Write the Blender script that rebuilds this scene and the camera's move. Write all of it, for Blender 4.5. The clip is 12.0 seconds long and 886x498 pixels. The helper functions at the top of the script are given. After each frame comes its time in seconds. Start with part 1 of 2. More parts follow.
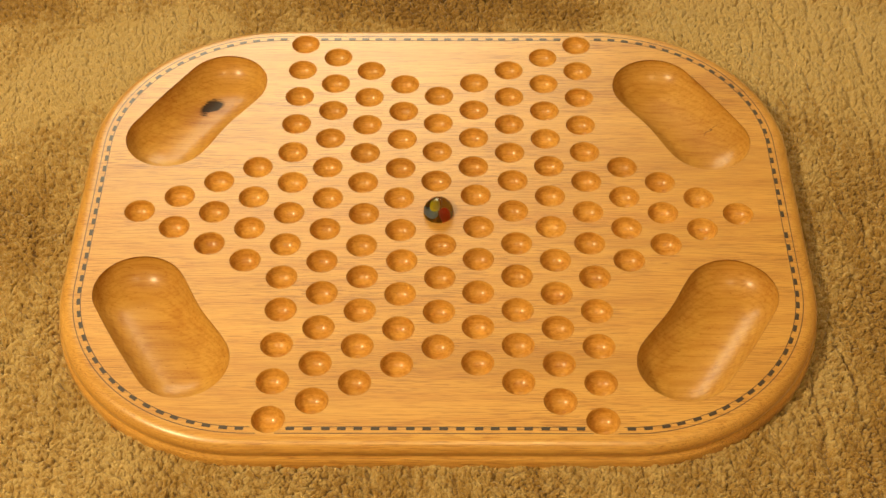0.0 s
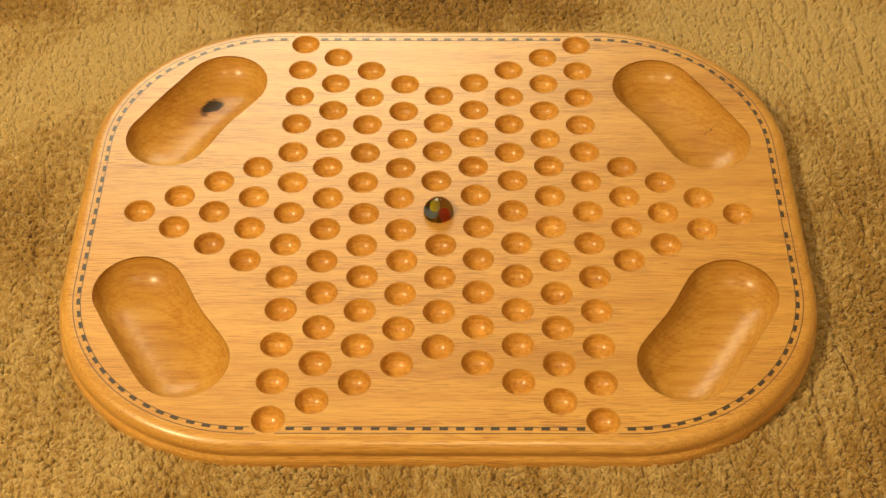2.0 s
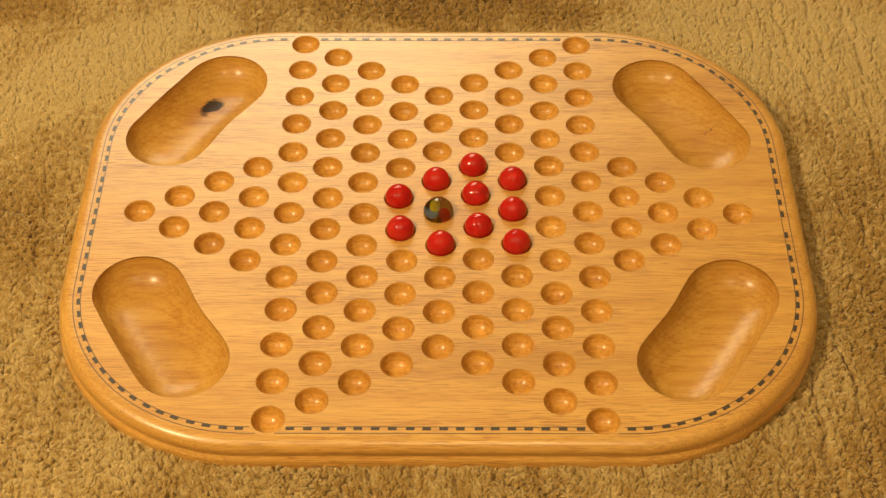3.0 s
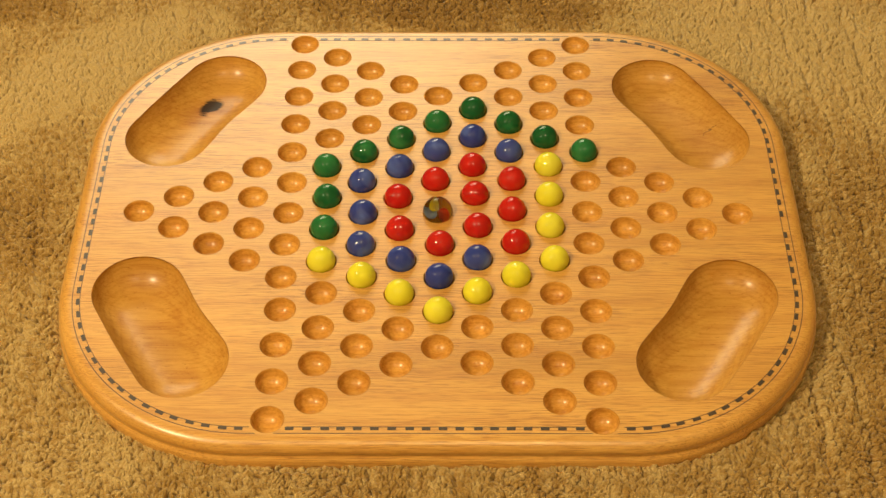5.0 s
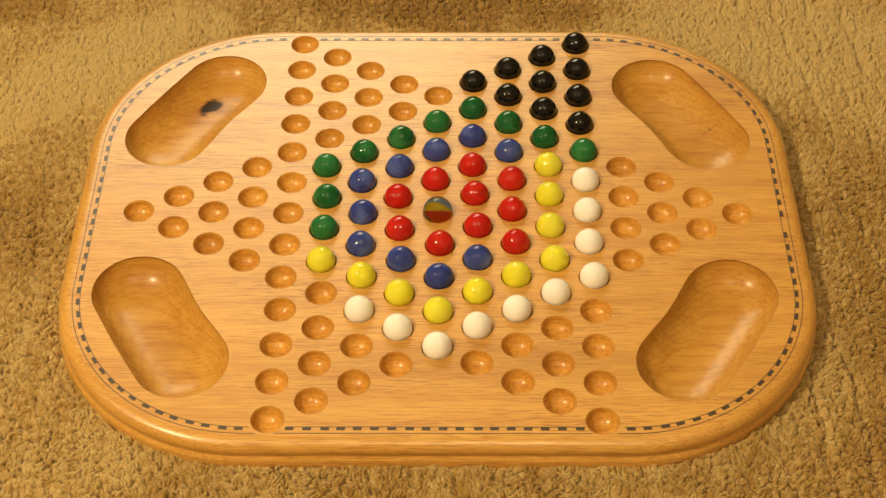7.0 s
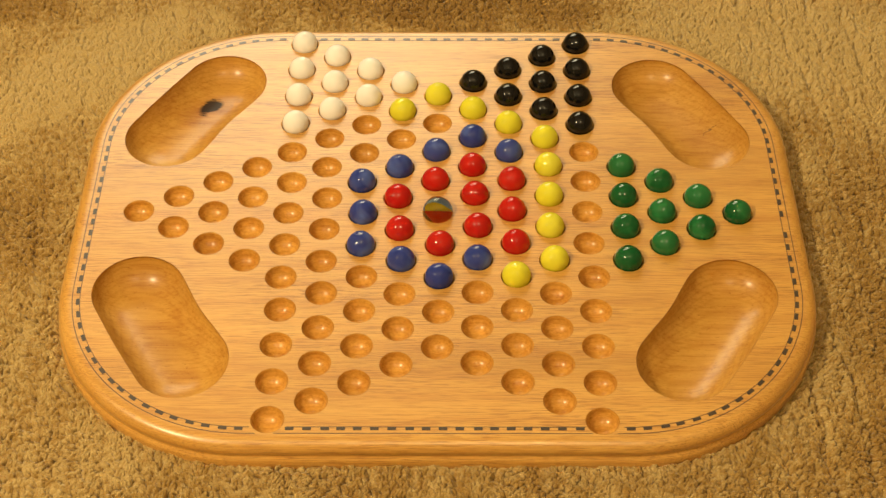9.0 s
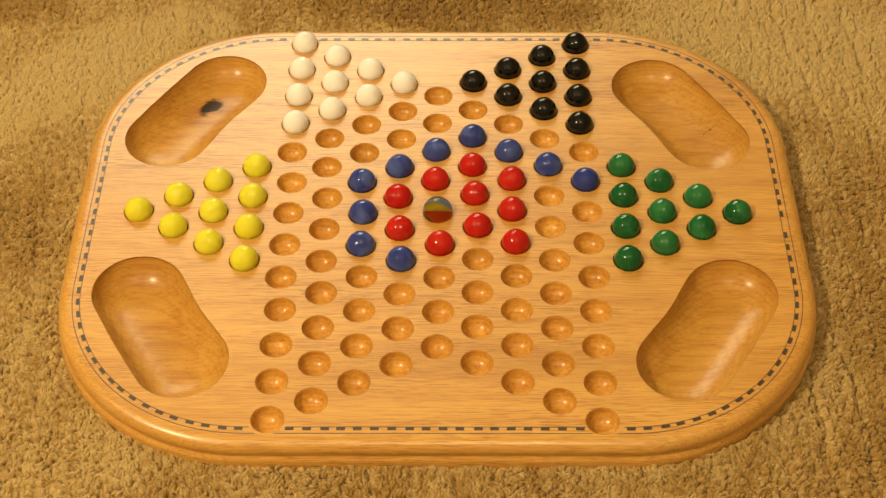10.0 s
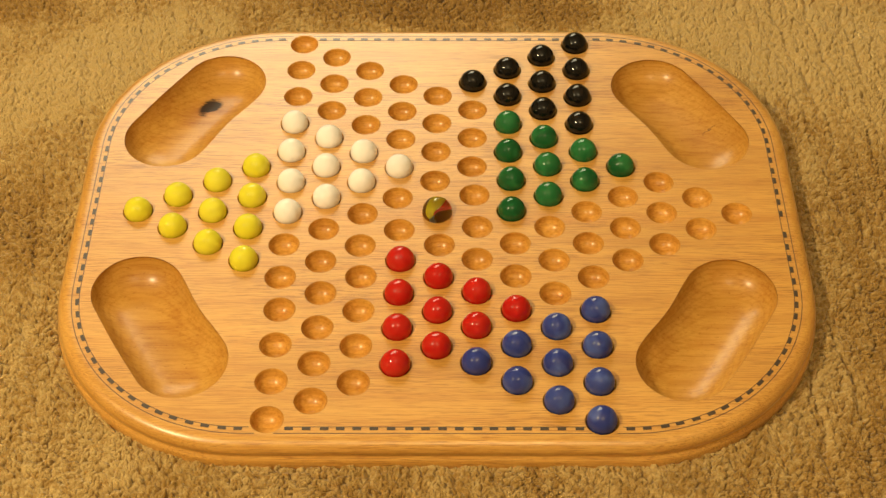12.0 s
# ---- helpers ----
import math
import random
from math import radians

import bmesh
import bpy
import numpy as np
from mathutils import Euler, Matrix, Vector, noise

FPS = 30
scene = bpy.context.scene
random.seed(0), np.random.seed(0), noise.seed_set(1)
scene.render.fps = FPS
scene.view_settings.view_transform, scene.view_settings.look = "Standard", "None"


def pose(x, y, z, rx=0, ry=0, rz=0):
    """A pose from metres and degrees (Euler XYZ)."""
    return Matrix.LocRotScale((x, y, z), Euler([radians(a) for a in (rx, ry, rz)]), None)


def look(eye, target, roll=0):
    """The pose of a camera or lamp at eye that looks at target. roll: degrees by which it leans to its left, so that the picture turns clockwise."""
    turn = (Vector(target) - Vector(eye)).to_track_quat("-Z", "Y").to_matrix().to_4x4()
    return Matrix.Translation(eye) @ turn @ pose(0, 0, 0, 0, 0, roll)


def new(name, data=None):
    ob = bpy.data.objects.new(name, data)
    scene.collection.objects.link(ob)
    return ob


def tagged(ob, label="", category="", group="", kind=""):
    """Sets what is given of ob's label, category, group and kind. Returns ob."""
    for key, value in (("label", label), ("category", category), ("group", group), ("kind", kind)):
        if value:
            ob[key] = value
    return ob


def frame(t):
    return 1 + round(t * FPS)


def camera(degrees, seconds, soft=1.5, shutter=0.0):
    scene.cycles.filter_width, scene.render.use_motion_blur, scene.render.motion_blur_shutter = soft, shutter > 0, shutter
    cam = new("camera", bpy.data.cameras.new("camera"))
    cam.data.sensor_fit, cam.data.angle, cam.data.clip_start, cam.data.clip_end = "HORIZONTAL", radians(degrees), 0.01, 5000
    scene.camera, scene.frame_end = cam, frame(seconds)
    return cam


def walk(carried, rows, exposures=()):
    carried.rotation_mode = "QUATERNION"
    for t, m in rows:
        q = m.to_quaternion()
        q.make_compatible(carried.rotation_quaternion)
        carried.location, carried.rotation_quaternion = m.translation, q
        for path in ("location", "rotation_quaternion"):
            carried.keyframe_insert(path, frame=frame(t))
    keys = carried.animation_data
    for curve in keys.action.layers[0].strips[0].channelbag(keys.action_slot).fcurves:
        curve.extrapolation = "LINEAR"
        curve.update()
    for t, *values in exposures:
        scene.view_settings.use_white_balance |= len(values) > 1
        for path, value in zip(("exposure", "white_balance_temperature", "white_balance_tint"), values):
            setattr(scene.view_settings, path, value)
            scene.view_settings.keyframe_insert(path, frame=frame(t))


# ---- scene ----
# The board's top is the plane z = TOP; the carpet's backing is z = FLOOR.
TOP = 0.0145
FLOOR = -0.0080
EYE = Vector((0.00556, -0.63434, 0.64980 + TOP))
PITCH, YAW, ROLL = 0.819833, -0.004876, -0.1274


def view(nudge):
    """The camera's pose; nudge: degrees by which it is knocked to its right."""
    yaw = YAW + radians(nudge)
    way = Vector((math.sin(yaw) * math.cos(PITCH), math.cos(yaw) * math.cos(PITCH), -math.sin(PITCH)))
    return look(EYE, EYE + way, ROLL)


cam = camera(30.306, 12.0, soft=1.45)
walk(cam, [(0.0, view(0.0)), (3.2, view(0.0)), (4.8, view(0.036)), (11.8, view(0.036)), (11.9, view(0.062)), (12.0, view(0.066))])

# ---- light: warm household bulbs in a closed room ----
world = bpy.data.worlds.new("room_air")
world.use_nodes = True
world.node_tree.nodes["Background"].inputs[0].default_value = (1.0, 0.8, 0.5, 1)
world.node_tree.nodes["Background"].inputs[1].default_value = 0.02
scene.world = world
WARM = (1.0, 0.775, 0.42)


def bulb(name, place, power, radius):
    lamp = bpy.data.lights.new(name, "POINT")
    lamp.energy, lamp.shadow_soft_size, lamp.color = power, radius, WARM
    ob = new(name, lamp)
    ob.location = place
    return ob


def shade_light(name, place, target, power, width, height, tint):
    lamp = bpy.data.lights.new(name, "AREA")
    lamp.shape, lamp.size, lamp.size_y = "ELLIPSE", width, height
    lamp.energy, lamp.color = power, tint
    ob = new(name, lamp)
    ob.matrix_world = look(place, target)
    return ob


bulb("standing_lamp_bulb", (-0.70, -0.46, 1.03), 46, 0.055)
bulb("ceiling_bulb", (0.21, -1.14, 2.28), 27, 0.06)
shade_light("table_lamp_light", (-0.06, 1.62, 0.66), (0, 0, 0), 3.5, 0.60, 0.22, (1.0, 0.85, 0.52))
shade_light("tall_shade_light", (-0.34, 1.58, 1.14), (-0.02, 0.05, 0), 11.5, 1.15, 0.44, (1.0, 0.90, 0.60))
scene.view_settings.exposure = 0.0

# ---- materials ----


class Nodes:
    """A node material, built step by step."""

    def __init__(self, name):
        self.mat = bpy.data.materials.new(name)
        self.mat.use_nodes = True
        self.tree = self.mat.node_tree
        self.bsdf = self.tree.nodes["Principled BSDF"]

    def add(self, kind, **values):
        node = self.tree.nodes.new(kind)
        for key, value in values.items():
            node.inputs[key.replace("_", " ")].default_value = value
        return node

    def link(self, a, b):
        self.tree.links.new(a, b)

    def coords(self, scale=(1, 1, 1), shift=(0, 0, 0)):
        tc = self.add("ShaderNodeTexCoord")
        mp = self.add("ShaderNodeMapping", Scale=scale, Location=shift)
        self.link(tc.outputs["Object"], mp.inputs["Vector"])
        return mp.outputs[0]

    def noise(self, vector, scale, detail=3.0, rough=0.55, distortion=0.0):
        n = self.add("ShaderNodeTexNoise", Scale=scale, Detail=detail, Roughness=rough, Distortion=distortion)
        self.link(vector, n.inputs["Vector"])
        return n.outputs["Fac"]

    def ramp(self, fac, stops):
        r = self.tree.nodes.new("ShaderNodeValToRGB")
        e = r.color_ramp.elements
        while len(e) < len(stops):
            e.new(0.5)
        for el, (at, col) in zip(e, stops):
            el.position = at
            el.color = (*col, 1) if len(col) == 3 else col
        self.link(fac, r.inputs[0])
        return r.outputs[0]

    def mix(self, fac, a, b, how="MIX"):
        m = self.tree.nodes.new("ShaderNodeMix")
        m.data_type, m.blend_type = "RGBA", how
        for socket, value in ((m.inputs[0], fac), (m.inputs[6], a), (m.inputs[7], b)):
            if isinstance(value, (int, float)):
                socket.default_value = value
            elif isinstance(value, tuple):
                socket.default_value = (*value, 1)
            else:
                self.link(value, socket)
        return m.outputs[2]

    def math(self, how, a, b=0.0):
        m = self.tree.nodes.new("ShaderNodeMath")
        m.operation = how
        for socket, value in ((m.inputs[0], a), (m.inputs[1], b)):
            if isinstance(value, (int, float)):
                socket.default_value = value
            else:
                self.link(value, socket)
        return m.outputs[0]

    def bump(self, height, strength, distance):
        b = self.add("ShaderNodeBump", Strength=strength, Distance=distance)
        self.link(height, b.inputs["Height"])
        self.link(b.outputs[0], self.bsdf.inputs["Normal"])

    def set(self, **values):
        for key, value in values.items():
            socket = self.bsdf.inputs[key.replace("_", " ")]
            if isinstance(value, tuple):
                socket.default_value = (*value, 1) if len(value) == 3 else value
            elif isinstance(value, (int, float)):
                socket.default_value = value
            else:
                self.link(value, socket)
        return self


def blots(n):
    """For marks with a place of their own: plan coordinates, and a ragged ellipse's distance (1 at its edge)."""
    sep = n.add("ShaderNodeSeparateXYZ")
    n.link(n.coords(), sep.inputs[0])
    x, y = sep.outputs[0], sep.outputs[1]
    wob = n.math("MULTIPLY", n.math("SUBTRACT", n.noise(n.coords((90, 330, 60)), 1.0, 4.0), 0.5), 0.013)

    def spot(cx, cy, turn, a, b):
        c, s = math.cos(radians(turn)), math.sin(radians(turn))
        dx, dy = n.math("SUBTRACT", x, cx), n.math("ADD", n.math("SUBTRACT", y, cy), wob)
        u = n.math("ADD", n.math("MULTIPLY", dx, c / a), n.math("MULTIPLY", dy, s / a))
        v = n.math("ADD", n.math("MULTIPLY", dx, -s / b), n.math("MULTIPLY", dy, c / b))
        return n.math("SQRT", n.math("ADD", n.math("MULTIPLY", u, u), n.math("MULTIPLY", v, v)))

    return x, y, spot


def wood_material():
    """Lacquered pale rubberwood: long grain along x, short dark pores, growth lines that the hollows cut across."""
    n = Nodes("lacquered_wood")
    broad = n.noise(n.coords((1.0, 7, 10), (3.1, 0.7, 0.2)), 3.0, 3.0, 0.5, 0.3)
    lines = n.noise(n.coords((7.0, 1000, 1000)), 1.6, 5.0, 0.7, 0.2)
    fine = n.noise(n.coords((48, 2400, 2400)), 1.0, 4.0, 0.65)
    pores = n.noise(n.coords((100, 3400, 3400), (1.7, 4.2, 0)), 0.8, 2.0, 0.5)
    where = n.noise(n.coords((6, 40, 40), (0.4, 0.1, 0.6)), 1.0, 3.0, 0.5)
    col = n.ramp(broad, [(0.30, (0.61, 0.328, 0.066)), (0.5, (0.71, 0.400, 0.089)), (0.70, (0.78, 0.460, 0.116))])
    col = n.mix(n.ramp(lines, [(0.36, (0.38, 0.38, 0.38)), (0.50, (0, 0, 0))]), col, n.mix(1.0, col, (0.90, 0.80, 0.66), "MULTIPLY"))
    col = n.mix(n.ramp(fine, [(0.38, (0.9, 0.9, 0.9)), (0.56, (0, 0, 0))]), col, n.mix(1.0, col, (0.82, 0.70, 0.54), "MULTIPLY"))
    dense = n.math("MULTIPLY", n.ramp(pores, [(0.39, (1, 1, 1)), (0.46, (0, 0, 0))]), n.ramp(where, [(0.3, (0.25, 0.25, 0.25)), (0.65, (1, 1, 1))]))
    col = n.mix(dense, col, n.mix(1.0, col, (0.56, 0.42, 0.28), "MULTIPLY"))
    # growth layers, nearly flat in the plank, so that the hollows show them as contour lines
    lay = n.add("ShaderNodeSeparateXYZ")
    n.link(n.coords((1, 1, 1)), lay.inputs[0])
    warp = n.math("MULTIPLY", n.noise(n.coords((3, 12, 20), (0.3, 0.9, 0.1)), 1.5, 3.0), 9.0)
    turns = n.math("ADD", n.math("ADD", n.math("MULTIPLY", lay.outputs[2], 4800.0), n.math("MULTIPLY", lay.outputs[1], 420.0)), n.math("MULTIPLY", warp, 2.2))
    rings = n.math("ADD", n.math("MULTIPLY", n.math("SINE", turns), 0.5), 0.5)
    col = n.mix(n.ramp(rings, [(0.35, (0, 0, 0)), (1.0, (0.4, 0.4, 0.4))]), col, n.mix(1.0, col, (0.86, 0.74, 0.58), "MULTIPLY"))
    # a reddish streak where two staves are glued
    x, y, spot = blots(n)
    streak = n.ramp(spot(0.0, -0.004, 0, 0.5, 0.006), [(0.2, (0.45, 0.45, 0.45)), (1.0, (0, 0, 0))])
    col = n.mix(streak, col, n.mix(1.0, col, (0.9, 0.74, 0.6), "MULTIPLY"))
    n.bump(n.math("ADD", lines, n.math("MULTIPLY", pores, 0.5)), 0.10, 0.0004)
    rough = n.ramp(n.noise(n.coords((20, 40, 40)), 2.0, 4.0), [(0.3, (0.36, 0.36, 0.36)), (0.7, (0.46, 0.46, 0.46))])
    n.set(Base_Color=col, Roughness=rough, Coat_Weight=1.0, Coat_Roughness=0.31, Coat_IOR=1.5)
    return n.mat


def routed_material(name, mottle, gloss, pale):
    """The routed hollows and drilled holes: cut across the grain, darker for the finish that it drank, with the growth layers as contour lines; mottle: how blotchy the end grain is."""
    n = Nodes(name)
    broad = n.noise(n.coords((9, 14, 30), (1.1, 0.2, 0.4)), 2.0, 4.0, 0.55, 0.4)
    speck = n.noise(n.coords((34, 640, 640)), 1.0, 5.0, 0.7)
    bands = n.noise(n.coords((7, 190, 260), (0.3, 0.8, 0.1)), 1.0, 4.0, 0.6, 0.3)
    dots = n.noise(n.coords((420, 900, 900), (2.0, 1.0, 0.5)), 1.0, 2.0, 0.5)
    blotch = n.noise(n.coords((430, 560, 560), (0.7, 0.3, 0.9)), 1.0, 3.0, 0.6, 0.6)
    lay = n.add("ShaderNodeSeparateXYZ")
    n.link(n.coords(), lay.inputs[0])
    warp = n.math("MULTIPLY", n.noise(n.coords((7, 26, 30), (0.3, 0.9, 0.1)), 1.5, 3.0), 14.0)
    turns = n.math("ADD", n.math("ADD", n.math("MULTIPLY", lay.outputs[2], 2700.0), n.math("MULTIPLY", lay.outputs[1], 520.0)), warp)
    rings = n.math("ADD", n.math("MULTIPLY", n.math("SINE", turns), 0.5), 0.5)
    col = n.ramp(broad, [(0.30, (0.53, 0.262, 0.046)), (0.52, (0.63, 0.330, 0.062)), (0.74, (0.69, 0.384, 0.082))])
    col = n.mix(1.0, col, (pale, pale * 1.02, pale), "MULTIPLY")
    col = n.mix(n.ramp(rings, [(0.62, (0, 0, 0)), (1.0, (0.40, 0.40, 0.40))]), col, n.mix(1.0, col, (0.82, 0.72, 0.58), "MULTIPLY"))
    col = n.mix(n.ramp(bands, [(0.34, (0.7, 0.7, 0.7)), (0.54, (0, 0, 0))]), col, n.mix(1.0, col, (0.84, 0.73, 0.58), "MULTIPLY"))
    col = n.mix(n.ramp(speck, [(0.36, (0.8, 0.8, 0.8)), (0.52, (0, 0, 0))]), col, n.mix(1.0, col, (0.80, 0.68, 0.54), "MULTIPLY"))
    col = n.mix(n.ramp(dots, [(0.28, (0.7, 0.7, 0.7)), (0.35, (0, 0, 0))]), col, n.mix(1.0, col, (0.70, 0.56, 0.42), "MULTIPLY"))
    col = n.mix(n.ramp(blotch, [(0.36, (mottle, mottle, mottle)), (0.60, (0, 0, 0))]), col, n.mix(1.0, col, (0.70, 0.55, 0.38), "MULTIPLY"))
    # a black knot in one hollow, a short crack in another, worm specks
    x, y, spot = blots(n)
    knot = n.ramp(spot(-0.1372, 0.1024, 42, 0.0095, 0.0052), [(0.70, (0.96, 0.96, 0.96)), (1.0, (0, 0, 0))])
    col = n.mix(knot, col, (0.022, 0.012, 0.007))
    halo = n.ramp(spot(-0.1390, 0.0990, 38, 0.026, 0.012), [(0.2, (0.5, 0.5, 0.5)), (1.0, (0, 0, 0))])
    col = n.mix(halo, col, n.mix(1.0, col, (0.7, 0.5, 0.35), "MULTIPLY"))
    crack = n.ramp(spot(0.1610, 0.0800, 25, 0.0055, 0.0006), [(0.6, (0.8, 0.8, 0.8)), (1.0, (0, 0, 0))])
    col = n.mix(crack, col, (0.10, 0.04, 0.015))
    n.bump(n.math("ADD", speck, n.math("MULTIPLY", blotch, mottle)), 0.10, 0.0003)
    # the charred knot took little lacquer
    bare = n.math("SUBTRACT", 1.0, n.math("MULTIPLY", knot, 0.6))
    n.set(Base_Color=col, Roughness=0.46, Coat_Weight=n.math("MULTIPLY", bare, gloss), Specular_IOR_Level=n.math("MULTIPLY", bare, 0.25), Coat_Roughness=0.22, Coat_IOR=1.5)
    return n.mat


def inlay_material():
    n = Nodes("dark_inlay")
    g = n.noise(n.coords((300, 300, 300)), 3.0, 3.0)
    n.set(Base_Color=n.ramp(g, [(0.3, (0.034, 0.020, 0.012)), (0.7, (0.062, 0.038, 0.024))]), Roughness=0.5, Coat_Weight=1.0, Coat_Roughness=0.31, Coat_IOR=1.5)
    return n.mat


def line_material():
    n = Nodes("brown_inlay")
    g = n.noise(n.coords((300, 300, 300)), 3.0, 3.0)
    n.set(Base_Color=n.ramp(g, [(0.3, (0.075, 0.036, 0.016)), (0.7, (0.15, 0.075, 0.034))]), Roughness=0.5, Coat_Weight=1.0, Coat_Roughness=0.31, Coat_IOR=1.5)
    return n.mat


def marble_material(name, base, light, swirl, spread):
    """Opaque glass with a faint swirl; each marble's shade differs a little."""
    n = Nodes(name)
    info = n.add("ShaderNodeObjectInfo")
    shift = n.add("ShaderNodeVectorMath")
    shift.operation = "ADD"
    tc = n.add("ShaderNodeTexCoord")
    n.link(tc.outputs["Object"], shift.inputs[0])
    n.link(info.outputs["Random"], shift.inputs[1])
    cloud = n.noise(shift.outputs[0], 48.0, 2.0, 0.45, 0.9)
    col = n.mix(n.math("MULTIPLY", n.ramp(cloud, [(0.47, (0, 0, 0)), (0.64, (1, 1, 1))]), swirl), base, light)
    col = n.mix(n.math("MULTIPLY", n.math("POWER", info.outputs["Random"], 3.0), spread), col, light)
    n.set(Base_Color=col, Roughness=0.085, Specular_IOR_Level=0.43)
    return n.mat


def glass_material():
    n = Nodes("olive_clear_glass")
    n.set(Base_Color=(0.76, 0.70, 0.40), Roughness=0.01, IOR=1.5, Transmission_Weight=1.0)
    return n.mat


def vane_material(name, colour):
    n = Nodes(name)
    g = n.noise(n.coords((200, 200, 200)), 2.0, 2.0)
    n.set(Base_Color=n.mix(g, colour, tuple(min(1, c * 1.35) for c in colour)), Roughness=0.35)
    return n.mat


# brushed nap, its shading also painted: middle, half-axes, turn in degrees, paler (+) or darker (-)
NAP_SHADING = ((-0.225, 0.132, 0.120, 0.040, 38, 1.0), (0.225, 0.165, 0.120, 0.075, -20, 0.8), (-0.200, -0.150, 0.10, 0.07, -30, -0.05), (0.0, -0.185, 0.22, 0.030, 0, -0.3),
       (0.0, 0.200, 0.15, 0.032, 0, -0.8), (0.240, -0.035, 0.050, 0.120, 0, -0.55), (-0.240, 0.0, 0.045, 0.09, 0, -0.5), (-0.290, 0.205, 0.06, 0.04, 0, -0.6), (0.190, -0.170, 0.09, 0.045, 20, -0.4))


def carpet_material(name, dark, mid, light):
    n = Nodes(name)
    # broad: the brushed pile's light and dark, put into the colour at random
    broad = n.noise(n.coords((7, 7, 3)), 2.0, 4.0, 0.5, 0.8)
    tuft = n.noise(n.coords((1, 1, 0.3)), 230.0, 2.0, 0.5)
    fibre = n.noise(n.coords((1, 1, 0.25)), 1300.0, 2.0, 0.6)
    streak = n.noise(n.coords((75, 7, 0), (0.2, 0.5, 0)), 1.0, 3.0, 0.6, 0.5)
    geo = n.add("ShaderNodeNewGeometry")
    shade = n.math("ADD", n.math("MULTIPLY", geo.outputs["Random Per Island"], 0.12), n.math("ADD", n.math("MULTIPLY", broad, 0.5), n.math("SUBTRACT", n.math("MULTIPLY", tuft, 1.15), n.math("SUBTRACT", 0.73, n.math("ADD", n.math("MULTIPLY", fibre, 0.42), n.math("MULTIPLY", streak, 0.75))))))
    # how brushed pile catches the light, painted in: paler patches and darker ones
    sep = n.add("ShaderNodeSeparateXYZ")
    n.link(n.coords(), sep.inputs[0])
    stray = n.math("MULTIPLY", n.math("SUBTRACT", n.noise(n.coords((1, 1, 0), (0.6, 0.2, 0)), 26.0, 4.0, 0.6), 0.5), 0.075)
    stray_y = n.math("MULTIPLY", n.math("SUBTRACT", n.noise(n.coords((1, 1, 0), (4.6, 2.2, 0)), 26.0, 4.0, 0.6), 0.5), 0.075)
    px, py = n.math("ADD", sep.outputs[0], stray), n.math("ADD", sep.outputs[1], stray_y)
    for cx, cy, rx, ry, turn, much in NAP_SHADING:
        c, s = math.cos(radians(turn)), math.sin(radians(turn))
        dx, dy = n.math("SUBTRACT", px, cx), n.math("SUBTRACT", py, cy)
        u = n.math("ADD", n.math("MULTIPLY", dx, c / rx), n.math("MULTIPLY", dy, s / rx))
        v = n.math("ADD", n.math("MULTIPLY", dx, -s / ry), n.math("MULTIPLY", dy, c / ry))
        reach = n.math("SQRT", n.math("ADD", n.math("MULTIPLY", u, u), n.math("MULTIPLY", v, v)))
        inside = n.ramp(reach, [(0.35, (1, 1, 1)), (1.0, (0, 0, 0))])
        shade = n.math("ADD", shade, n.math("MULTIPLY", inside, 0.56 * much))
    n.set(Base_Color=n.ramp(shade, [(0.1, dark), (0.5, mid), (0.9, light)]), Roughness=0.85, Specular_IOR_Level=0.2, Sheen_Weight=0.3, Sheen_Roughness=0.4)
    n.bump(n.noise(n.coords((1, 1, 0.4)), 1900.0, 3.0), 0.45, 0.0009)
    return n.mat


def wall_material(name, colour):
    n = Nodes(name)
    g = n.noise(n.coords((1, 1, 1)), 6.0, 5.0)
    n.set(Base_Color=n.mix(g, colour, tuple(c * 0.93 for c in colour)), Roughness=0.8)
    n.bump(n.noise(n.coords((1, 1, 1)), 160.0, 2.0), 0.2, 0.002)
    return n.mat


WOOD = wood_material()
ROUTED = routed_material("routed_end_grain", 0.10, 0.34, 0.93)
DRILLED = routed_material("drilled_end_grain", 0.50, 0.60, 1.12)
INLAY = inlay_material()
LINE = line_material()
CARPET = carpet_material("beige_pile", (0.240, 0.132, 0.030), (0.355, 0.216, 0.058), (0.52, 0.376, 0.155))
# the pile's self-shading put into this colour, to blend in from above
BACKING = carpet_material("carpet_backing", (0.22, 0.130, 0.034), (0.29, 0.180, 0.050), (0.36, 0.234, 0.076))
PAINT = wall_material("tan_wall_paint", (0.46, 0.38, 0.27))
PLASTER = wall_material("white_ceiling_paint", (0.82, 0.80, 0.74))

# ---- building helpers ----


def part(name, bm, material, parent=None, label="", smooth=True):
    me = bpy.data.meshes.new(name)
    bm.to_mesh(me)
    bm.free()
    me.materials.append(material)
    if smooth:
        me.polygons.foreach_set("use_smooth", [True] * len(me.polygons))
    ob = new(name, me)
    ob.parent = parent
    return tagged(ob, label)


def rounded_loop(d, steps=24):
    """The board's outline, d metres outside the inlay's middle line: straight sides and wide round corners."""
    hx, hy, r = 0.1905, 0.1490, 0.0950
    pts = []
    for sx, sy, start in ((1, 1, 0), (-1, 1, 90), (-1, -1, 180), (1, -1, 270)):
        for i in range(steps + 1):
            a = radians(start + 90 * i / steps)
            pts.append((sx * (hx - r) + (r + d) * math.cos(a), sy * (hy - r) + (r + d) * math.sin(a)))
    return pts


# ---- the star of holes: six blocks of twenty, each drilled a touch askew ----
STEP = 0.024
TWIST, OFF_X, OFF_Y = -0.016494, -0.0017375, 0.0007765
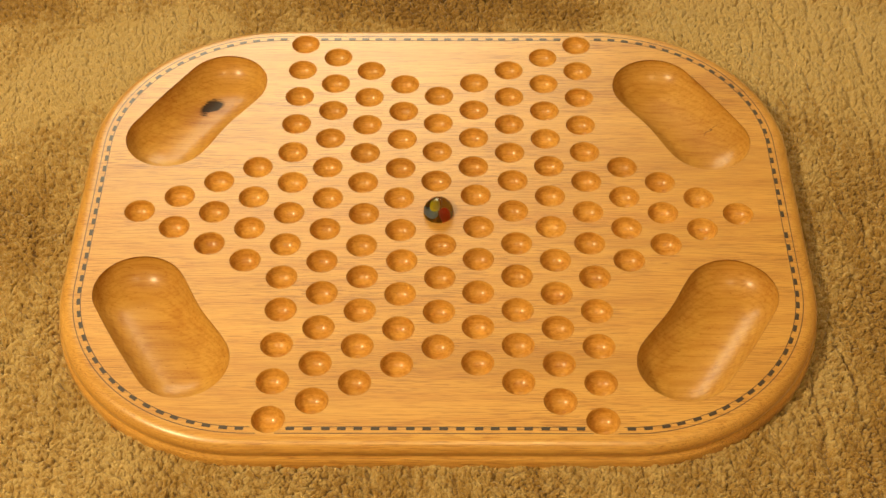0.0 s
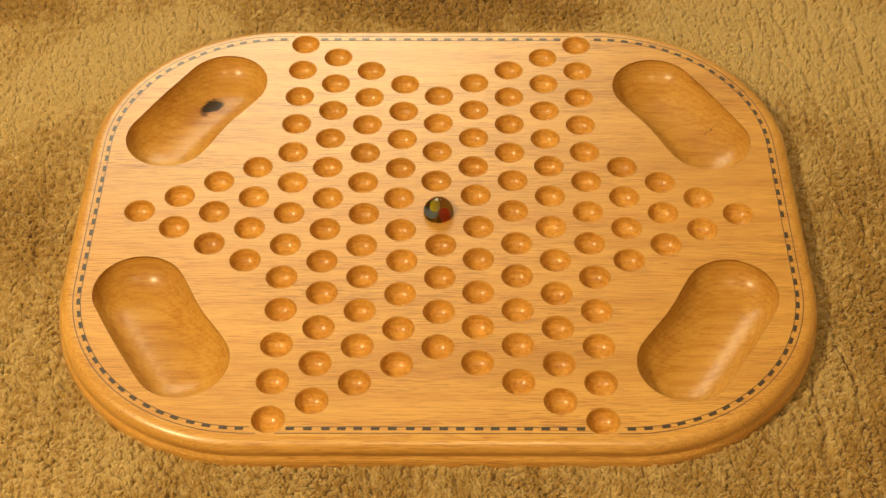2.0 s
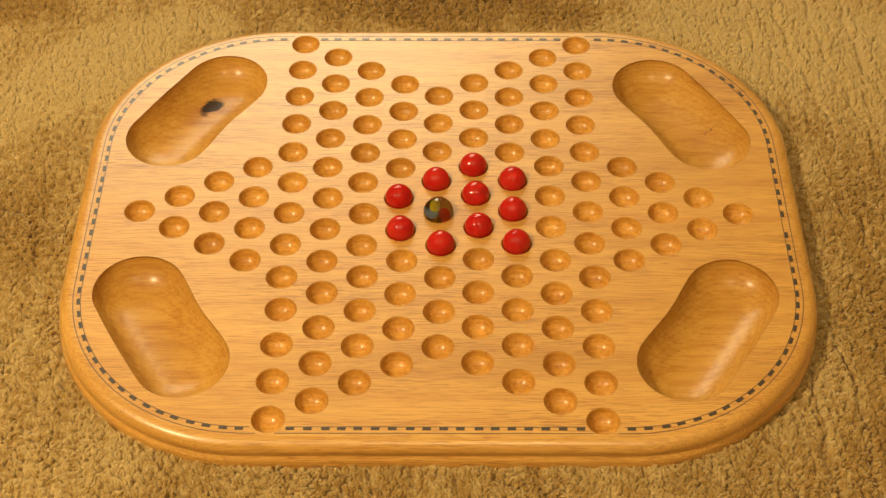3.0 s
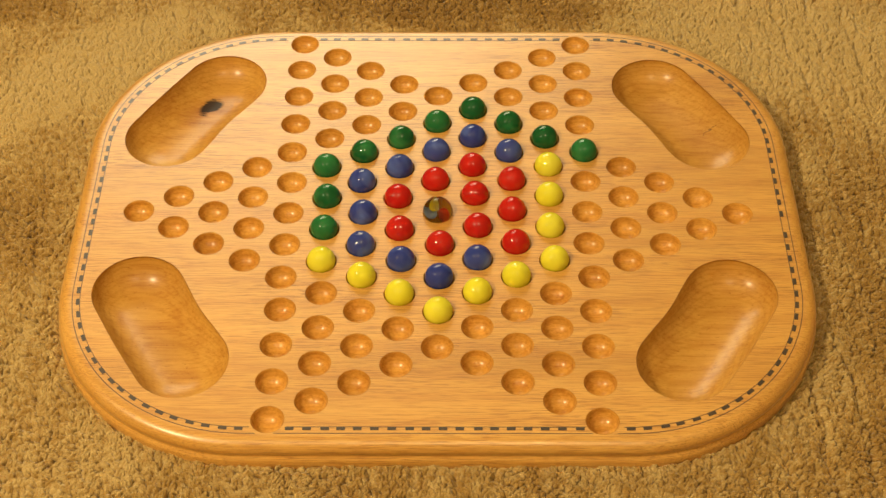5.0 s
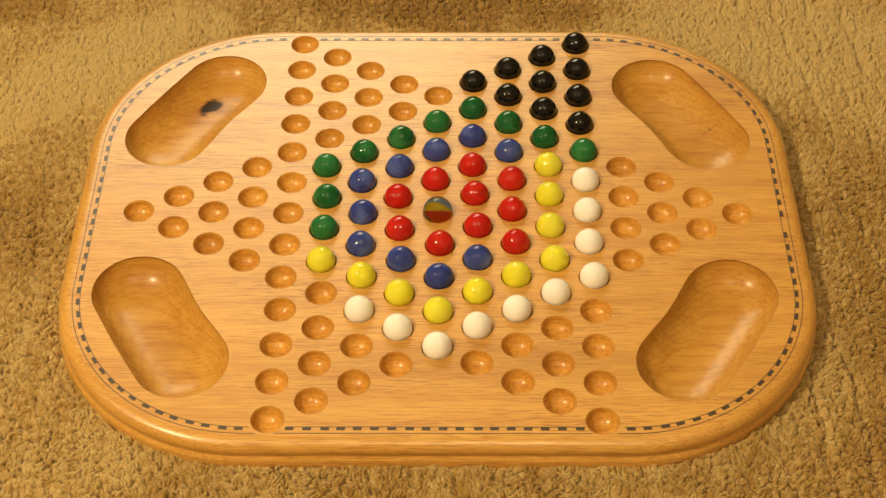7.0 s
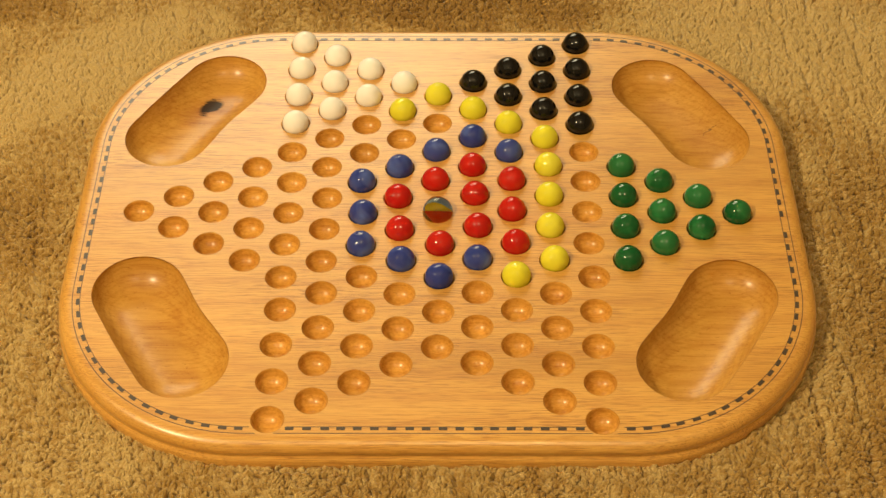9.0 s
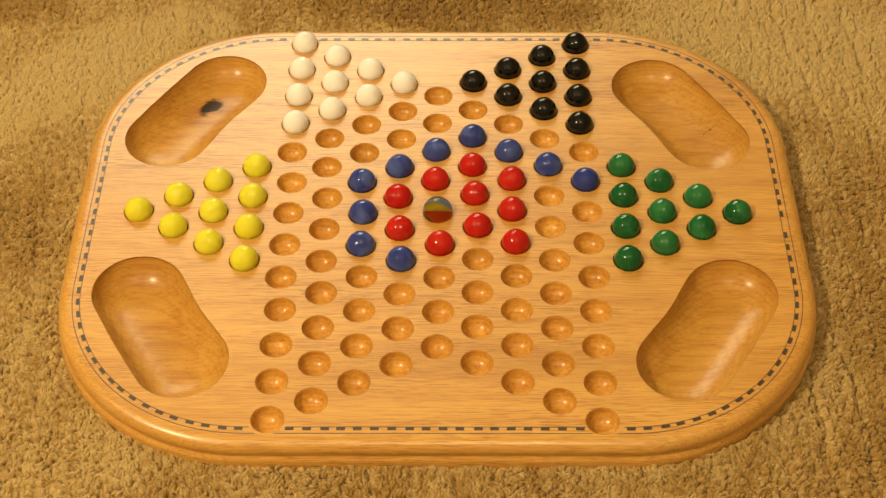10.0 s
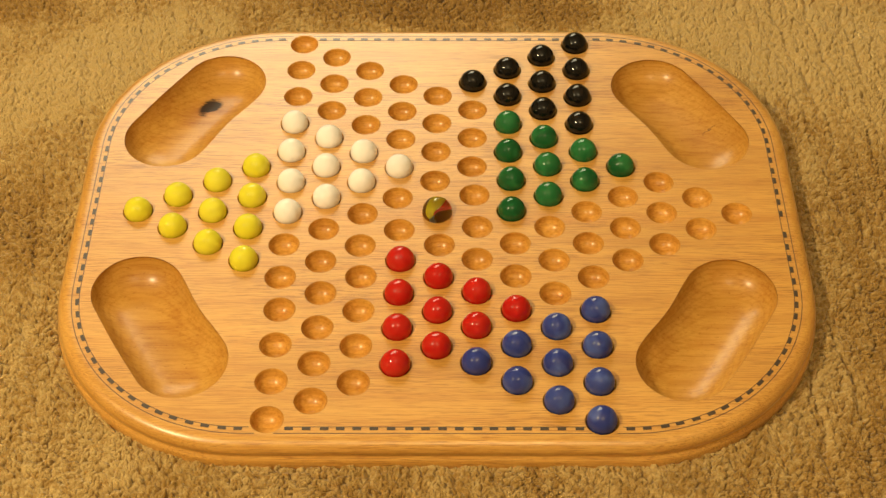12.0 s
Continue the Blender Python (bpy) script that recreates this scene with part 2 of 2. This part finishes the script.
RAYS = ((0, 2), (1, 1), (1, -1), (0, -2), (-1, -1), (-1, 1))


def star_places():
    """Plan place of every hole, by its column (-8 to 8) and its half-row."""
    places = {(0, 0): (0.0, 0.0)}
    for k in range(6):
        a, b = RAYS[k], RAYS[(k + 1) % 6]
        turn = Matrix.Rotation(radians(-60 * k), 2)
        for i in range(1, 5):
            for j in range(5):
                x, y = STEP * j * math.sqrt(0.75), STEP * (i + j / 2)
                v = turn @ Vector((x - y * TWIST + OFF_X, y + x * TWIST + OFF_Y))
                places[(i * a[0] + j * b[0], i * a[1] + j * b[1])] = (v.x, v.y)
    return places


HOLES = star_places()

# ---- the room: carpeted floor, walls and ceiling ----


def slab(name, x0, x1, y0, y1, z0, z1, material, label, category):
    bm = bmesh.new()
    bmesh.ops.create_cube(bm, size=1.0, matrix=Matrix.LocRotScale(((x0 + x1) / 2, (y0 + y1) / 2, (z0 + z1) / 2), None, (x1 - x0, y1 - y0, z1 - z0)))
    return tagged(part(name, bm, material, None, "", False), label, category, "", "structure")


slab("floor", -2.2, 2.2, -2.4, 2.4, FLOOR - 0.05, FLOOR, BACKING, "beige carpet backing of the room's floor", "floor")
slab("wall_north", -2.3, 2.3, 2.4, 2.5, FLOOR, 2.45, PAINT, "plain tan painted wall", "wall")
slab("wall_south", -2.3, 2.3, -2.5, -2.4, FLOOR, 2.45, PAINT, "plain tan painted wall", "wall")
slab("wall_east", 2.2, 2.3, -2.4, 2.4, FLOOR, 2.45, PAINT, "plain tan painted wall", "wall")
slab("wall_west", -2.3, -2.2, -2.4, 2.4, FLOOR, 2.45, PAINT, "plain tan painted wall", "wall")
slab("ceiling", -2.3, 2.3, -2.5, 2.5, 2.45, 2.5, PLASTER, "plain white painted ceiling", "ceiling")


def carpet_pile():
    """Cut pile: fine strands gathered into soft tufts, brushed to and fro in patches, parting here and there between the rows."""
    rng = np.random.default_rng(7)
    gap = 0.00122
    xs, ys = np.meshgrid(np.arange(-0.325, 0.325, gap), np.arange(-0.215, 0.230, gap))
    x, y = xs.ravel(), ys.ravel()
    x = x + rng.uniform(-0.5, 0.5, x.size) * gap
    y = y + rng.uniform(-0.5, 0.5, y.size) * gap
    qx, qy = np.abs(x) - 0.0955, np.abs(y) - 0.054
    far = np.hypot(np.maximum(qx, 0), np.maximum(qy, 0)) + np.minimum(np.maximum(qx, qy), 0)
    keep = far > 0.1062
    x, y, far = x[keep], y[keep], far[keep]
    n = x.size
    # the tuft that each strand belongs to
    pitch = 0.0034
    wide = 400
    home = rng.uniform(0.0, 1.0, (wide, wide, 2))
    tone = rng.normal(0, 1, (wide, wide, 3))
    gx, gy = np.floor(x / pitch).astype(int), np.floor(y / pitch).astype(int)
    best = np.full(n, 9.0)
    tx, ty, mood = np.zeros(n), np.zeros(n), np.zeros((n, 3))
    for i in (-1, 0, 1):
        for j in (-1, 0, 1):
            a, b = gx + i, gy + j
            px = (a + home[a % wide, b % wide, 0]) * pitch
            py = (b + home[a % wide, b % wide, 1]) * pitch
            d = np.hypot(px - x, py - y)
            near = d < best
            best[near], tx[near], ty[near] = d[near], px[near], py[near]
            mood[near] = tone[a[near] % wide, b[near] % wide]

    # brushed northwards (+) or back (-), in ragged patches
    nap = 0.35 * np.sin(61 * x + 23 * y + 2 * np.sin(37 * y)) + 0.25 * np.sin(-43 * x + 71 * y + 1.0)
    for cx, cy, rx, ry, turn, much in NAP_SHADING:
        c, s = math.cos(radians(turn)), math.sin(radians(turn))
        u, v = (x - cx) * c + (y - cy) * s, -(x - cx) * s + (y - cy) * c
        nap = nap + 1.5 * much * np.exp(-(u / rx * 1.4) ** 2 - (v / ry * 1.4) ** 2)
    nap = np.tanh(nap)
    row = np.sin(2 * np.pi * (x * 0.97 + y * 0.10) / 0.019 + 1.3 * np.sin(24 * y + 3 * np.sin(9 * x)))
    seam = (x * 0.98 + y * 0.12 + 0.003 * np.sin(35 * y + 8 * x) + 0.0012 * np.sin(160 * y + 40 * x)) / 0.0205
    cleft = ((seam % 1.0) - 0.5) * 0.0205
    open_here = np.clip(0.25 + 0.9 * np.sin(31 * x + 41 * y + 1.0 + 2 * np.sin(23 * y)), 0, 1) * np.clip(0.7 + 3 * x, 0.35, 1.0)
    crease = np.exp(-(cleft / 0.0012) ** 2) * open_here
    part_x = np.sign(cleft) * np.exp(-(cleft / 0.004) ** 2) * open_here * 0.0011
    ly = 0.0034 * nap + 0.0005 * mood[:, 1] + rng.normal(0, 0.00022, n) + 0.25 * (ty - y)
    lx = 0.0011 * row + 0.0005 * mood[:, 0] + rng.normal(0, 0.00022, n) + 0.25 * (tx - x) + part_x
    h = 0.0096 + 0.0004 * row - 0.0017 * crease + 0.00040 * mood[:, 2] - 0.0008 * (best / 0.0020) ** 2 + rng.normal(0, 0.00008, n)
    # pressed down along the board
    h = h - 0.0012 * np.exp(-((far - 0.1062) / 0.003) ** 2)
    h = np.clip(h, 0.006, 0.0112)
    fat = rng.uniform(0.85, 1.15, n) * 0.00150
    phase = rng.uniform(0, 6.28, n)
    sides = 4
    rows = []
    for f, w in ((0.40, 1.15), (0.78, 1.00), (0.94, 0.52)):
        cx, cy = x + lx * f * f, y + ly * f * f
        for q in range(sides):
            a = phase + q * 2 * np.pi / sides + f
            rows.append(np.stack([cx + fat * w * np.cos(a), cy + fat * w * np.sin(a), FLOOR + h * f], 1))
    rows.append(np.stack([x + lx, y + ly, FLOOR + h], 1))
    verts = np.stack(rows, 1).reshape(-1, 3)
    per = 3 * sides + 1
    quads = [[r * sides + q, r * sides + (q + 1) % sides, (r + 1) * sides + (q + 1) % sides, (r + 1) * sides + q] for r in range(2) for q in range(sides)]
    tris = [[2 * sides + q, 2 * sides + (q + 1) % sides, 3 * sides] for q in range(sides)]
    one = np.array([i for f in quads + tris for i in f])
    begin = np.array([4 * i for i in range(len(quads))] + [4 * len(quads) + 3 * i for i in range(len(tris))])
    faces = (np.arange(n)[:, None] * per + one[None]).ravel()
    starts = (np.arange(n)[:, None] * len(one) + begin[None]).ravel()
    me = bpy.data.meshes.new("carpet_pile")
    me.vertices.add(len(verts))
    me.vertices.foreach_set("co", verts.ravel())
    me.loops.add(len(faces))
    me.loops.foreach_set("vertex_index", faces)
    me.polygons.add(len(starts))
    me.polygons.foreach_set("loop_start", starts)
    me.polygons.foreach_set("use_smooth", np.ones(len(starts), dtype=bool))
    me.update(calc_edges=True)
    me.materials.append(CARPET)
    return tagged(new("carpet_pile", me), "beige cut-pile carpet with brushed, shaded patches", "carpet", "", "stuff")


carpet_pile()

# ---- the game board ----
# hollows at the corners: the two ends of each one's middle line
HOLLOWS = (((-0.1570, 0.0612), (-0.1280, 0.1085)), ((0.1555, 0.0590), (0.1283, 0.1052)),
           ((-0.1588, -0.0582), (-0.1310, -0.1055)), ((0.1558, -0.0602), (0.1265, -0.1073)))
HOLLOW_R, HOLLOW_DEEP = 0.0247, 0.0145


def hollow_outline(a, b, count=30):
    """Outline points of one hollow with the point of its middle line that each belongs to; waisted towards the board's middle."""
    a, b = Vector(a), Vector(b)
    along = (b - a).normalized()
    side = Vector((-along.y, along.x))
    if side.dot(a + b) > 0:
        side = -side
    out = []
    for i in range(count + 1):
        ang = math.pi * i / count
        out.append((b + HOLLOW_R * (side * math.cos(ang) + along * math.sin(ang)), b))
    for i in range(1, 16):
        m = b.lerp(a, i / 16)
        out.append((m - side * (HOLLOW_R + 0.0006 * math.sin(math.pi * i / 16)), m))
    for i in range(count + 1):
        ang = math.pi * i / count
        out.append((a + HOLLOW_R * (-side * math.cos(ang) - along * math.sin(ang)), a))
    for i in range(1, 16):
        m = a.lerp(b, i / 16)
        out.append((m + side * (HOLLOW_R - 0.0016 * math.sin(math.pi * i / 16) ** 2), m))
    return out


def board_body():
    bm = bmesh.new()
    rims = []

    def ring(points, z):
        return [bm.verts.new((p[0], p[1], z)) for p in points]

    def bridge(r0, r1):
        n = len(r0)
        for i in range(n):
            bm.faces.new((r0[i], r0[(i + 1) % n], r1[(i + 1) % n], r1[i]))

    # the moulded edge: a roundover, a shallow cove, a lip
    edge = [(0.0042, 0.0), (0.0062, -0.0002), (0.0080, -0.0008), (0.0094, -0.0018), (0.0104, -0.0033), (0.0109, -0.0050), (0.0107, -0.0066), (0.0103, -0.0080), (0.0102, -0.0090),
            (0.0107, -0.0098), (0.0114, -0.0105), (0.0119, -0.0116), (0.0120, -0.0160), (0.0112, -0.0200), (0.0095, -0.0225)]
    last = None
    for d, z in edge:
        now = ring(rounded_loop(d), TOP + z)
        if last:
            bridge(last, now)
        else:
            rims.append(now)
        last = now
    bm.faces.new(last)
    edge_faces = len(bm.faces)
    # the holes
    bowl = [(0.00850, 0.0), (0.00830, -0.00010), (0.00812, -0.00040)]
    bowl += [(0.0080 * math.cos(radians(a)), -0.0004 - 0.0068 * math.sin(radians(a))) for a in (8, 18, 28, 38, 48, 58, 68, 78, 86)]
    for cx, cy in HOLES.values():
        last = None
        for r, z in bowl:
            now = ring([(cx + r * math.cos(2 * math.pi * i / 40), cy + r * math.sin(2 * math.pi * i / 40)) for i in range(40)], TOP + z)
            if last:
                bridge(now, last)
            else:
                rims.append(now)
            last = now
        bm.faces.new(last)
    hole_faces = len(bm.faces)
    # the hollows
    for a, b in HOLLOWS:
        line = hollow_outline(a, b)
        last = None
        for k in [1 - 0.96 * (i / 26) ** 1.6 for i in range(27)]:
            z = -HOLLOW_DEEP * (1 - k ** 2.4) ** 0.60 if k < 1 else 0.0
            now = ring([m + (o - m) * k for o, m in line], TOP + z)
            if last:
                bridge(now, last)
            else:
                rims.append(now)
            last = now
        bm.faces.new(last)
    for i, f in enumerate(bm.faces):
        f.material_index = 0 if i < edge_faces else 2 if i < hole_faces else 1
    bmesh.ops.recalc_face_normals(bm, faces=bm.faces)
    loops = []
    for r in rims:
        for i in range(len(r)):
            loops.append(bm.edges.get((r[i], r[(i + 1) % len(r)])))
    flat = bmesh.ops.triangle_fill(bm, use_beauty=True, use_dissolve=False, edges=loops, normal=(0, 0, 1))
    flat = {f for f in flat["geom"] if isinstance(f, bmesh.types.BMFace)}
    for f in bm.faces:
        f.smooth = f not in flat
    for f in flat:
        if f.normal.z < 0:
            f.normal_flip()
    return bm


board = tagged(new("game_board"), "lacquered pale wooden star game board lying on the carpet", "game board")
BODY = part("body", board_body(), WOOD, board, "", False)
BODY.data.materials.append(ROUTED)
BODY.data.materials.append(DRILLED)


def blocked(x, y, r):
    return any((x - hx) ** 2 + (y - hy) ** 2 < r * r for hx, hy in HOLES.values())


def inlay_strip(d, width, z):
    """Runs of a thin inlaid line round the board, broken where a hole cuts it."""
    inner, outer = rounded_loop(d - width / 2, 48), rounded_loop(d + width / 2, 48)

    def dense(pts):
        out = []
        for i, p in enumerate(pts):
            q = pts[(i + 1) % len(pts)]
            far = math.dist(p, q)
            steps = max(1, round(far / 0.0031))
            for s in range(steps):
                f = s / steps
                out.append((p[0] + (q[0] - p[0]) * f, p[1] + (q[1] - p[1]) * f))
        return out

    inner, outer = dense(inner), dense(outer)
    n = min(len(inner), len(outer))
    runs, now = [], []
    for i in range(n + 1):
        a, b = inner[i % n], outer[i % n]
        if blocked(*a, 0.0090) or blocked(*b, 0.0090):
            if len(now) > 1:
                runs.append(now)
            now = []
        else:
            now.append((a, b))
    if len(now) > 1:
        runs.append(now)
    for run in runs:
        bm = bmesh.new()
        tops = [(bm.verts.new((*a, z)), bm.verts.new((*b, z)), bm.verts.new((*b, z - 0.0006)), bm.verts.new((*a, z - 0.0006))) for a, b in run]
        for p, q in zip(tops, tops[1:]):
            for e in range(4):
                bm.faces.new((p[e], q[e], q[(e + 1) % 4], p[(e + 1) % 4]))
        bm.faces.new(tops[0])
        bm.faces.new(tops[-1][::-1])
        bmesh.ops.recalc_face_normals(bm, faces=bm.faces)
        part("inlay_line", bm, LINE, board, "thin dark inlaid line", False)


inlay_strip(-0.00105, 0.00045, TOP + 0.00006)
inlay_strip(0.00290, 0.00050, TOP + 0.00006)


def dashes():
    """Dark inlaid blocks along the inner line, one pitch apart."""
    pts = rounded_loop(0.0, 60)
    pts.append(pts[0])
    spans = [math.dist(p, q) for p, q in zip(pts, pts[1:])]
    total = sum(spans)
    count = 142
    bm = bmesh.new()
    bmesh.ops.create_cube(bm, size=1.0, matrix=Matrix.LocRotScale((0, 0, -0.00027), None, (0.0043, 0.0019, 0.0007)))
    bmesh.ops.bevel(bm, geom=[e for e in bm.edges if abs(e.verts[0].co.z - e.verts[1].co.z) > 0.0003], offset=0.0002, segments=1, affect="EDGES")
    me = bpy.data.meshes.new("inlay_block")
    bm.to_mesh(me)
    bm.free()
    me.materials.append(INLAY)
    rng = random.Random(4)
    for i in range(count):
        s = (i + 0.5 + rng.uniform(-0.05, 0.05)) * total / count
        j = 0
        while s > spans[j]:
            s -= spans[j]
            j += 1
        p, q = Vector(pts[j]), Vector(pts[j + 1])
        m = p.lerp(q, s / spans[j])
        if blocked(m.x, m.y, 0.0098) or (m.x > 0.18 and abs(m.y + 0.010) < 0.0042):
            continue
        ob = new("inlay_block", me)
        ob.parent = board
        turn = (q - p).angle_signed(Vector((1, 0)))
        ob.matrix_basis = pose(m.x, m.y, TOP + 0.00012, 0, 0, math.degrees(turn))


dashes()

# ---- marbles ----
REST = TOP + 0.00055
RADIUS = 0.00775
COLOURS = {
    "red": (marble_material("red_glass", (0.48, 0.011, 0.007), (0.56, 0.024, 0.013), 0.5, 0.4), "glossy opaque red glass marble"),
    "blue": (marble_material("blue_glass", (0.026, 0.044, 0.25), (0.095, 0.150, 0.47), 0.75, 0.3), "glossy blue glass marble with cloudy swirls"),
    "yellow": (marble_material("yellow_glass", (0.74, 0.69, 0.034), (0.78, 0.74, 0.07), 0.6, 0.4), "glossy opaque yellow glass marble"),
    "green": (marble_material("green_glass", (0.007, 0.095, 0.026), (0.034, 0.235, 0.072), 0.55, 0.5), "glossy green glass marble with faint swirls"),
    "white": (marble_material("white_glass", (0.92, 0.90, 0.88), (0.94, 0.92, 0.91), 0.5, 0.5), "glossy opaque white glass marble"),
    "black": (marble_material("black_glass", (0.004, 0.004, 0.004), (0.010, 0.009, 0.008), 0.3, 0.3), "glossy opaque black glass marble"),
}


def ball_mesh(name, radius, material):
    bm = bmesh.new()
    bmesh.ops.create_icosphere(bm, subdivisions=4, radius=radius)
    me = bpy.data.meshes.new(name)
    bm.to_mesh(me)
    bm.free()
    me.polygons.foreach_set("use_smooth", [True] * len(me.polygons))
    me.materials.append(material)
    return me


# the order in which the spiral is laid, ten of a colour after one another
SPIRAL = {
    "red": [(1, 1), (1, -1), (0, -2), (-1, -1), (-1, 1), (0, 2), (1, 3), (2, 2), (2, 0), (2, -2)],
    "blue": [(1, -3), (0, -4), (-1, -3), (-2, -2), (-2, 0), (-2, 2), (-1, 3), (0, 4), (1, 5), (2, 4)],
    "yellow": [(3, 3), (3, 1), (3, -1), (3, -3), (2, -4), (1, -5), (0, -6), (-1, -5), (-2, -4), (-3, -3)],
    "green": [(-3, -1), (-3, 1), (-3, 3), (-2, 4), (-1, 5), (0, 6), (1, 7), (2, 6), (3, 5), (4, 4)],
    "white": [(4, 2), (4, 0), (4, -2), (4, -4), (3, -5), (2, -6), (1, -7), (0, -8), (-1, -7), (-2, -6)],
    "black": [(-3, -5), (-4, -4), (-4, -2), (-4, 0), (-4, 2), (-4, 4), (-3, 5), (-2, 6), (-1, 7), (0, 8)],
}
MARBLES = {}
for row, (colour, (mat, words)) in enumerate(COLOURS.items()):
    ball = ball_mesh(colour + "_marble", RADIUS, mat)
    for i in range(10):
        ob = tagged(new(colour + "_marble", ball), words, "marble", colour + " marbles")
        # they wait in rows on the carpet, in front of the board
        wait = Vector((-0.12 + 0.026 * i + 0.003 * math.sin(5 * i + row), -0.34 - 0.026 * row + 0.003 * math.cos(7 * i), FLOOR + RADIUS))
        turn = Euler((random.uniform(0, 6), random.uniform(0, 6), random.uniform(0, 6))).to_matrix().to_4x4()
        ob.matrix_world = Matrix.Translation(wait) @ turn
        MARBLES[(colour, i)] = (ob, wait, turn)


def shooter_marble():
    """The clear marble in the middle hole, with three coloured vanes in it."""
    thing = tagged(new("glass_marble"), "clear olive glass marble with yellow, blue and red vanes", "marble")
    r = 0.0083
    bm = bmesh.new()
    bmesh.ops.create_icosphere(bm, subdivisions=5, radius=r)
    part("glass", bm, glass_material(), thing, "clear olive glass")
    for name, colour, turn, wide in (("yellow", (0.98, 0.82, 0.03), 0, 0.52), ("blue", (0.26, 0.40, 0.98), 70, 0.60), ("red", (0.92, 0.10, 0.02), 205, 0.60)):
        bm = bmesh.new()
        grid = []
        for i in range(15):
            u = -1 + 2 * i / 14
            line = []
            for j in range(9):
                v = j / 8
                spin = radians(turn + 55 * u + 20 * v)
                rad = r * wide * v * math.sqrt(max(0.02, 1 - (u * 0.9) ** 2))
                line.append(bm.verts.new((rad * math.cos(spin), rad * math.sin(spin), u * r * 0.82)))
            grid.append(line)
        for p, q in zip(grid, grid[1:]):
            for j in range(8):
                bm.faces.new((p[j], p[j + 1], q[j + 1], q[j]))
        bmesh.ops.solidify(bm, geom=bm.faces[:], thickness=0.0005)
        part("vane", bm, vane_material(name + "_vane", colour), thing, name + " glass vane")
    return thing


SHOOTER = shooter_marble()
SHOOTER.location = (0, 0, TOP + 0.0010)

# ---- the game: every step takes a fifteenth of a second ----
BEAT = 1 / 15
JUMP = 1 / 30
# colour, start, whether the last-laid end leads, and the holes that the leading end takes one by one
MARCHES = (
    ("black", 6.4, True, [(1, 9), (2, 10), (3, 11), (4, 12), (4, 10), (4, 8), (4, 6), (3, 7), (2, 8), (3, 9)]),
    ("green", 6.4 + 10 * BEAT, True, [(5, 3), (6, 2), (7, 1), (8, 0), (7, -1), (6, -2), (5, -3), (5, -1), (5, 1), (6, 0)]),
    ("white", 6.4 + 20 * BEAT, False, [(4, 4), (3, 5), (2, 6), (1, 7), (0, 8), (-1, 9), (-2, 10), (-3, 11), (-4, 12), (-4, 10), (-4, 8), (-4, 6), (-3, 7), (-2, 8), (-3, 9)]),
    ("yellow", 6.4 + 35 * BEAT, False, [(3, 5), (2, 6), (1, 7), (0, 8), (-1, 7), (-2, 6), (-3, 5), (-4, 4), (-5, 3), (-6, 2), (-7, 1), (-8, 0), (-7, -1), (-6, -2), (-5, -3), (-5, -1), (-5, 1), (-6, 0)]),
    ("blue", 6.4 + 53 * BEAT, True, [(3, 3), (4, 2), (4, 0), (4, -2), (4, -4), (4, -6), (4, -8), (4, -10), (4, -12), (3, -11), (2, -10), (1, -9), (2, -8), (3, -7), (3, -9)]),
    ("red", 6.4 + 68 * BEAT, True, [(2, -4), (2, -6), (1, -7), (0, -8), (-1, -9), (-2, -10), (-3, -11), (-4, -12), (-4, -10), (-4, -8), (-4, -6), (-3, -7), (-2, -8), (-3, -9)]),
)
# at the end three triangles shift as one, a hole a step
SHIFTS = {"white": (0, -2), "green": (-1, 1), "red": (1, 1)}


def motions():
    stays = {key: [] for key in MARBLES}
    n = 0
    for colour, holes in SPIRAL.items():
        for i, hole in enumerate(holes):
            stays[(colour, i)].append((2.4 + n * BEAT, hole))
            n += 1
    for colour, start, forward, path in MARCHES:
        chain = list(range(10)) if forward else list(range(9, -1, -1))
        for step, hole in enumerate(path):
            i = chain.pop(0)
            stays[(colour, i)].append((start + step * BEAT, hole))
            chain.append(i)
    for colour, (dc, dr) in SHIFTS.items():
        for i in range(10):
            for step in range(3):
                c, r = stays[(colour, i)][-1][1]
                stays[(colour, i)].append((12.0 - (2 - step) * BEAT, (c + dc, r + dr)))
    for key, (ob, wait, turn) in MARBLES.items():
        now = Matrix.Translation(wait) @ turn
        rows = [(0.0, now)]
        for t, hole in stays[key]:
            rows.append((t - JUMP, now))
            now = Matrix.Translation((*HOLES[hole], REST)) @ turn
            rows.append((t, now))
        if frame(rows[-1][0]) < frame(12.0):
            rows.append((12.0, now))
        walk(ob, rows)
    at = (0, 0, TOP + 0.0010)
    base = pose(*at, 43)
    first = base @ pose(0, 0, 0, 0, 0, 120)
    second = base @ pose(0, 0, 0, 0, 0, -90) @ pose(0, 0, 0, 70, 0, 0) @ pose(0, 0, 0, 0, 0, 120)
    third = base @ pose(0, 0, 0, 25, -20, 0) @ pose(0, 0, 0, 0, 0, 150)
    half = first.lerp(second, 0.5), second.lerp(third, 0.5)
    walk(SHOOTER, [(0.0, first), (6.4 - 2 * JUMP, first), (6.4 - JUMP, half[0]), (6.4, second),
                   (11.0 - 2 * JUMP, second), (11.0 - JUMP, half[1]), (11.0, third), (12.0, third)])


motions()
